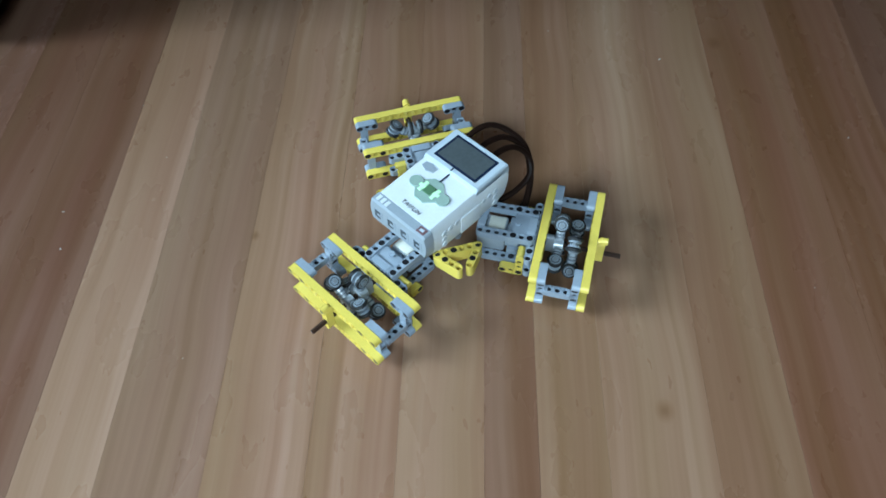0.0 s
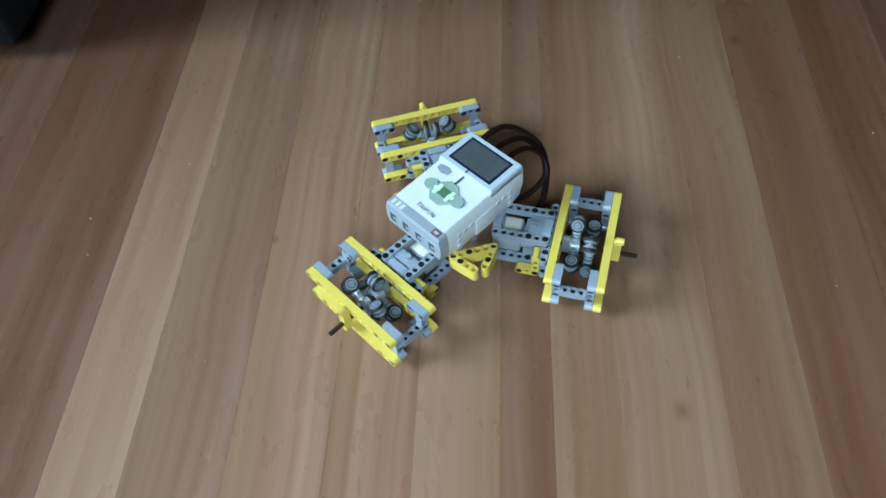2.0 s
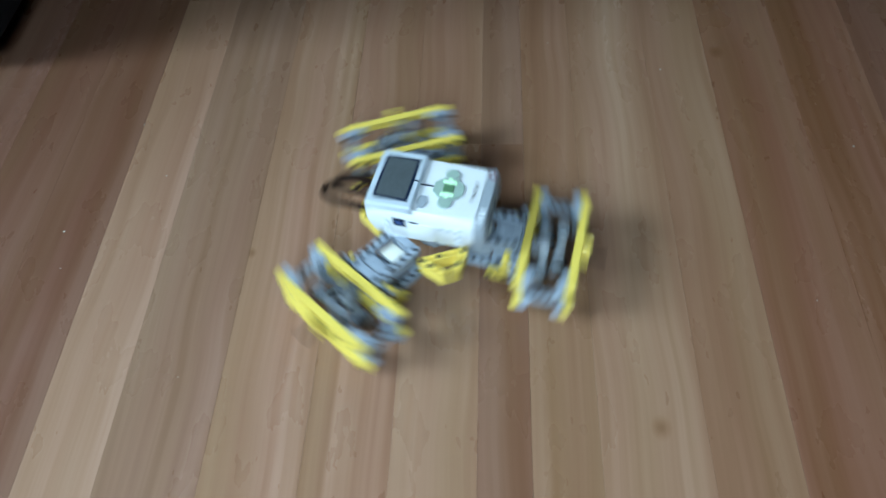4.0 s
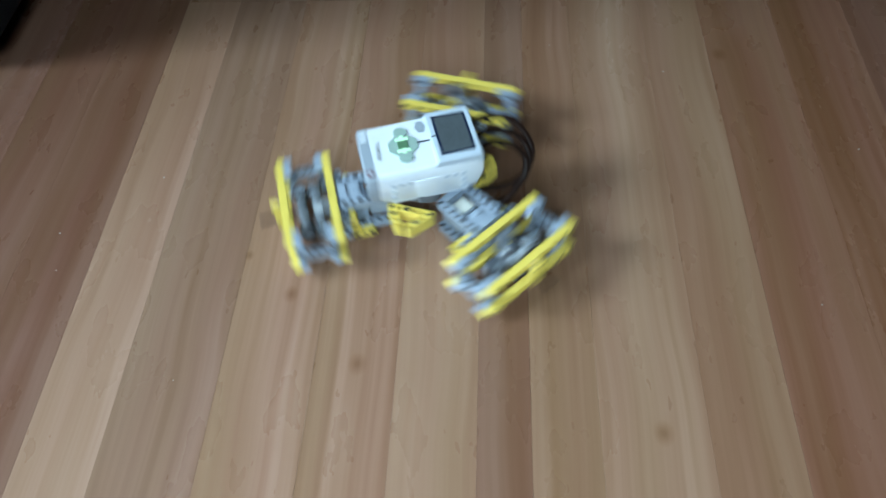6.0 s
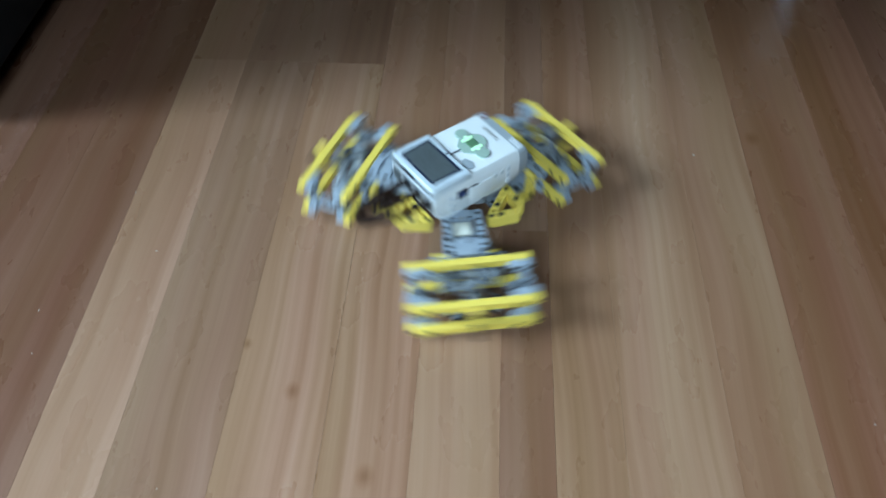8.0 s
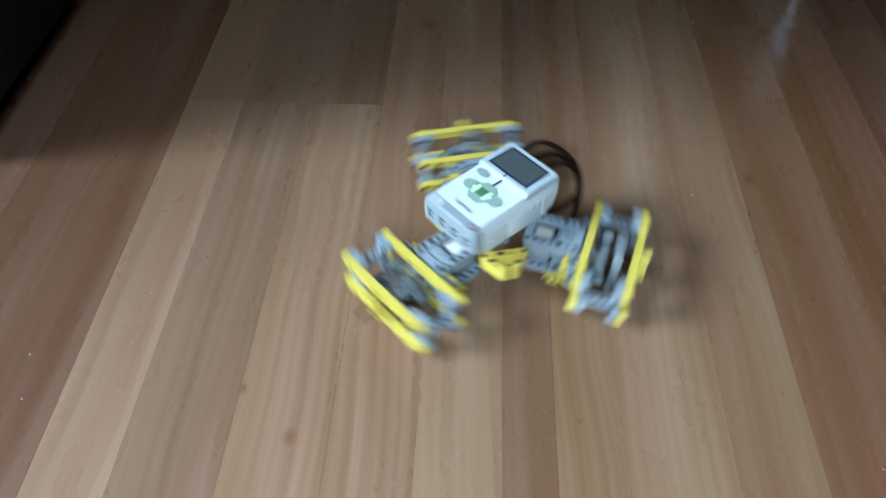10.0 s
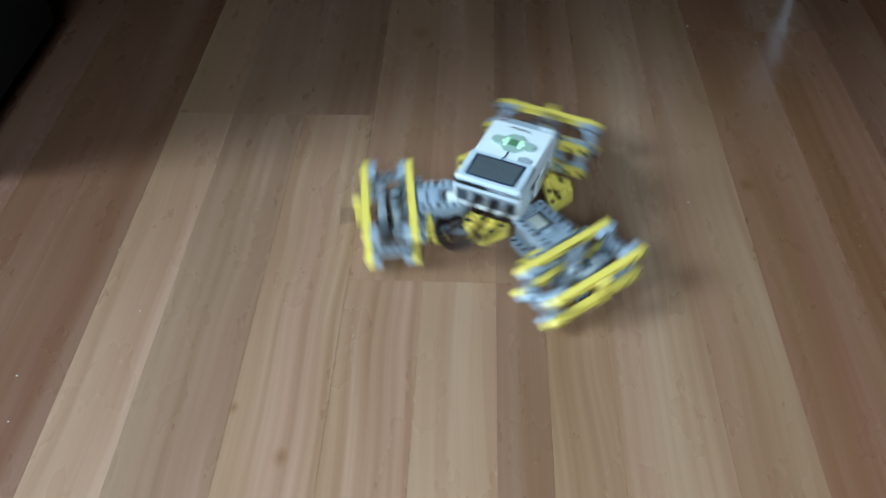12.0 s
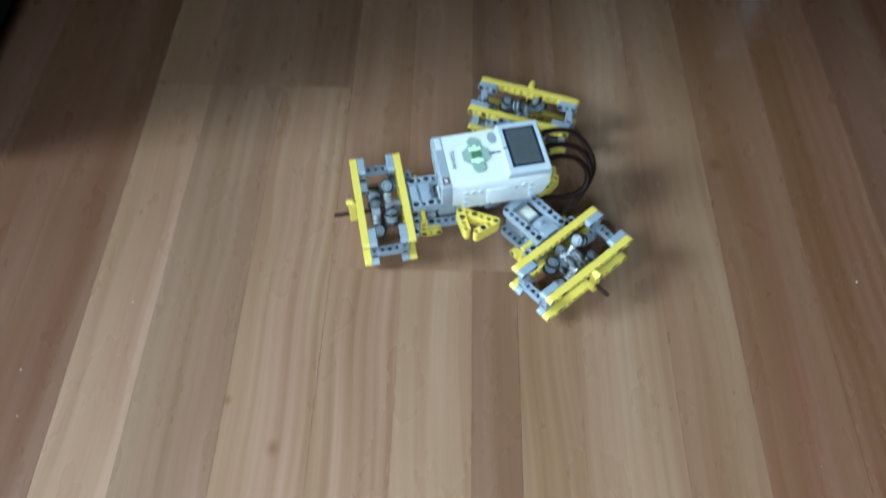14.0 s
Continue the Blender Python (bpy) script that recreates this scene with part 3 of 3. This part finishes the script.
# ---- other things in the room ----
def sofa():
    """Only the foot of its back shows: dark fabric base in two lengths, a seam and the padded back above it, on short feet."""
    root = tagged(new("sofa"), "dark navy fabric sofa seen from its back", "sofa")
    root.matrix_world = pose(-0.57, 0.965, 0)
    # the backrest's unseen upper part is added, its height set to shade the far floor
    parts = (("base", -0.86, 0.0, -0.68, -0.365, 0.022, 0.20, 0.012), ("base", -0.86, 0.0, -0.30, 0.95, 0.022, 0.20, 0.012),
             ("inner_frame", -0.84, -0.06, -0.375, -0.29, 0.03, 0.19, 0.005), ("backrest", -0.22, 0.008, -0.68, 0.95, 0.205, 0.80, 0.04),
             ("seat_cushion", -0.86, -0.23, -0.52, 0.13, 0.205, 0.40, 0.04), ("seat_cushion", -0.86, -0.23, 0.14, 0.79, 0.205, 0.40, 0.04),
             ("armrest", -0.86, -0.23, -0.68, -0.53, 0.205, 0.58, 0.04), ("armrest", -0.86, -0.23, 0.80, 0.95, 0.205, 0.58, 0.04))
    for name, a, b, c, d, e, f, bev in parts:
        bm = bmesh.new()
        box(bm, a, b, c, d, e, f, bev)
        put(name, mesh_of(name, bm, SOFA, 1.0, smooth=True), root, Matrix.Identity(4))
    for x in (-0.06, -0.74):
        for y in (-0.62, 0.89):
            bm = bmesh.new()
            cyl(bm, (x, y, 0), (x, y, 0.06), 0.022, 16)
            put("foot", mesh_of("foot", bm, BLACK, 1.0, smooth=True), root, Matrix.Identity(4), "black round foot")


sofa()


def steel_leg():
    root = tagged(new("furniture_leg"), "chromed steel tube leg with a dark rubber foot", "furniture leg")
    root.matrix_world = pose(0.488, 0.742, 0)
    bm = bmesh.new()
    cyl(bm, (0, 0, 0.009), (0, 0, 0.70), 0.0098, 20)
    put("tube", mesh_of("tube", bm, STEEL, 1.0, smooth=True), root, Matrix.Identity(4), "chromed steel tube")
    bm = bmesh.new()
    cyl(bm, (0, 0, 0), (0, 0, 0.011), 0.0118, 20, r2=0.0108)
    put("rubber_foot", mesh_of("rubber_foot", bm, BLACK, 1.0, smooth=True), root, Matrix.Identity(4), "dark rubber foot")


steel_leg()

# dust specks on the floor
bm = bmesh.new()
for x, y, r in ((0.253, 0.279, 1.0), (0.446, 0.151, 1.0), (0.313, 0.641, 1.4), (-0.313, 0.109, 0.8), (-0.405, 0.03, 1.0), (-0.393, -0.018, 0.8),
                (0.40, 0.60, 1.2), (-0.36, 0.19, 0.7), (0.12, 0.33, 0.6), (0.36, -0.05, 0.7), (-0.24, -0.14, 0.6), (0.55, 0.42, 0.9)):
    bmesh.ops.create_icosphere(bm, subdivisions=1, radius=r * 0.001, matrix=Matrix.Translation((x, y, 0.0004)) @ Matrix.Diagonal((1.3, 0.8, 0.45, 1)))
tagged(new("dust", mesh_of("dust", bm, DUST, 1.0)), "tiny pale dust specks lying on the floor", "dust", kind="stuff")


# ---- windows ----
def window(name, m, w, h):
    root = tagged(new(name), "white framed window letting in grey daylight", "window", kind="structure")
    root.matrix_world = m
    for nm, a, b, c, d in (("window_frame", 0, w, 0, 0.06), ("window_frame", 0, w, h - 0.06, h), ("window_frame", 0, 0.06, 0.06, h - 0.06),
                           ("window_frame", w - 0.06, w, 0.06, h - 0.06), ("mullion", w / 2 - 0.03, w / 2 + 0.03, 0.06, h - 0.06)):
        bm = bmesh.new()
        box(bm, a, b, -0.03, 0.03, c, d, 0.006)
        put(nm, mesh_of(nm, bm, FRAME, 1.0), root, Matrix.Identity(4))


window("window_1", pose(ROOM_X0 - 0.08, WIN_L[1], WIN_L[2], 0, 0, -90), WIN_L[1] - WIN_L[0], WIN_L[3] - WIN_L[2])
window("window_2", pose(WIN_B[0], ROOM_Y0 - 0.08, WIN_B[2]), WIN_B[1] - WIN_B[0], WIN_B[3] - WIN_B[2])


# ---- floor boards: three strips to a board, each strip a piece ----
STRIP = 0.077
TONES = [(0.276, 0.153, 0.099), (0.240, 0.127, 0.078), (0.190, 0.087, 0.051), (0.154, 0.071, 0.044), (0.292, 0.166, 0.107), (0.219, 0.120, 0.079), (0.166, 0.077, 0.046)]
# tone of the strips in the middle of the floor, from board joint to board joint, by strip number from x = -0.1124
# outer strips: own brown, darkened further for the light's falloff at the edges
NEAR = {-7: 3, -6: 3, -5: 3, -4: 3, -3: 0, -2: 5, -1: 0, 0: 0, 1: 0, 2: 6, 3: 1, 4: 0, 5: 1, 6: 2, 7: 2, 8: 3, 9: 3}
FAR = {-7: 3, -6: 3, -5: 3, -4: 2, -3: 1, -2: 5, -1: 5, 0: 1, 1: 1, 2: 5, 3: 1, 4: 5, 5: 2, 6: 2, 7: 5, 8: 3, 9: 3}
EDGES = {-5: -0.510, -4: -0.437, -3: -0.360, -2: -0.289, -1: -0.199, 1: -0.036, 2: 0.039, 3: 0.086, 4: 0.145, 5: 0.237, 6: 0.310, 7: 0.400, 8: 0.490, 9: 0.575}   # uneven strips
ENDS = {-3: 0.70, -2: 0.93, -1: 0.427, 0: 0.156, 1: 0.95, 2: 0.63, 3: 0.10}   # a joint of each board


def strip_into(bm, x, y, w, l, gl, gr, e=0.00007):
    """One strip with a fine chamfer, its lower left corner at x, y."""
    lo = [(x + gl, y), (x + w - gr, y), (x + w - gr, y + l - 0.0002), (x + gl, y + l - 0.0002)]
    hi = [(x + gl + e, y), (x + w - gr - e, y), (x + w - gr - e, y + l - 0.0002), (x + gl + e, y + l - 0.0002)]
    rings = [[bm.verts.new((p, q, z)) for p, q in r] for r, z in ((lo, -0.003), (lo, -0.00015), (hi, 0.0))]
    for p, q in zip(rings, rings[1:]):
        for k in range(4):
            bm.faces.new((p[k], p[(k + 1) % 4], q[(k + 1) % 4], q[k]))
    bm.faces.new(rings[-1])


def boards():
    rng = random.Random(4)
    meshes = {}
    far_bm = bmesh.new()
    for n in range(-43, 36):
        x0, x1 = (EDGES.get(k, -0.1124 + k * STRIP) for k in (n, n + 1))
        width = x1 - x0
        if x0 < ROOM_X0 - STRIP * 0.5 or x0 > ROOM_X1 - STRIP * 0.2:
            continue
        board = n // 3
        joint = ENDS.get(board, rng.uniform(0, 1.2))
        cuts = [joint + 1.285 * k for k in range(-3, 4)]
        cuts = [ROOM_Y0, *[c for c in cuts if ROOM_Y0 + 0.05 < c < ROOM_Y1 - 0.05], ROOM_Y1]
        for a, b in zip(cuts, cuts[1:]):
            gl = 0.00006 if n % 3 == 0 else 0.00002
            gr = 0.00006 if n % 3 == 2 else 0.00002
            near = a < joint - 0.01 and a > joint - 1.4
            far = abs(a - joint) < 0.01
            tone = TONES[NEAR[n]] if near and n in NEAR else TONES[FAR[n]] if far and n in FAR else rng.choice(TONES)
            if not -22 < n < 22:
                strip_into(far_bm, x0, a, width, b - a, gl, gr)
                continue
            key = (round(b - a, 3), round(width, 4), gl, gr)
            if key not in meshes:
                bm = bmesh.new()
                strip_into(bm, 0, 0, width, b - a, gl, gr)
                meshes[key] = mesh_of("plank", bm, WOOD, 1.0)
            ob = put("plank", meshes[key], floor, pose(x0, a, 0))
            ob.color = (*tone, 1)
    rest = put("far_planks", mesh_of("far_planks", far_bm, WOOD, 1.0), floor, Matrix.Identity(4))
    rest.color = (*TONES[1], 1)
    tagged(rest, kind="stuff")


boards()


# ---- what moves ----
ROBOT = [
    (0.0, 0.0, 0.0, -402.6), (3.45, 0.0, 0.0, -402.6), (3.65, -0.003, 0.003, -375.0), (4.3, -0.0140, 0.0190, -181.0),
    (4.5, -0.0171, 0.0238, -131.2),
    (5.0, 0.0034, 0.0440, 8.5),
    (5.5, -0.0221, 0.0619, 146.6),
    (6.0, -0.0155, 0.0691, 289.8),
    (6.5, -0.0141, 0.1002, 424.4),
    (7.0, -0.0239, 0.1043, 571.0),
    (7.5, 0.0004, 0.1428, 702.4),
    (8.0, -0.0109, 0.1673, 854.6),
    (8.5, 0.0117, 0.1600, 984.0),
    (11.0, 0.0423, 0.2115, 1678.5),
    (11.5, 0.0672, 0.2318, 1818.0),
    (12.0, 0.0459, 0.2404, 1962.3),
    (12.3, 0.0560, 0.2404, 2046.0), (12.4, 0.0580, 0.2430, 2072.5), (12.5, 0.0595, 0.2438, 2080.9), (12.7, 0.0597, 0.2388, 2081.7), (14.0, 0.0597, 0.2386, 2081.8),
]


def robot_at(t):
    """Place and turn of the robot: even speed between the known times, softened by monotone slopes."""
    k = max(i for i in range(len(ROBOT) - 1) if ROBOT[i][0] <= t + 1e-9)
    a, b = ROBOT[k], ROBOT[k + 1]
    h = b[0] - a[0]
    s = min(1.0, (t - a[0]) / h)
    out = []
    for c in (1, 2, 3):
        d = (b[c] - a[c]) / h
        before = (a[c] - ROBOT[k - 1][c]) / (a[0] - ROBOT[k - 1][0]) if k else d
        after = (ROBOT[k + 2][c] - b[c]) / (ROBOT[k + 2][0] - b[0]) if k + 2 < len(ROBOT) else d
        m0 = 0 if before * d <= 0 else 2 * before * d / (before + d)
        m1 = 0 if after * d <= 0 else 2 * after * d / (after + d)
        out.append((2 * s ** 3 - 3 * s * s + 1) * a[c] + (s ** 3 - 2 * s * s + s) * h * m0 + (3 * s * s - 2 * s ** 3) * b[c] + (s ** 3 - s * s) * h * m1)
    return out


def motions():
    times = [0.0, 3.4] + [3.45 + 2 / 30 * k for k in range(136)] + [14.0]
    walk(robot, [(t, pose(robot_at(t)[0], robot_at(t)[1], 0, 0, 0, robot_at(t)[2])) for t in times])
    start = {"A": 90.0, "B": 60.0, "C": 90.0}
    slip = {"A": 1.005, "B": 1.0, "C": 1.0}
    for key, angle in ARMS.items():
        base = arm_pose(angle) @ at(RM, 0, HZ)
        rows = [(t, base @ Matrix.Rotation(radians(start[key] - (robot_at(t)[2] + 402.6) * slip[key] * RM / HZ), 4, "X")) for t in times]
        walk(wheels[key], rows)


motions()
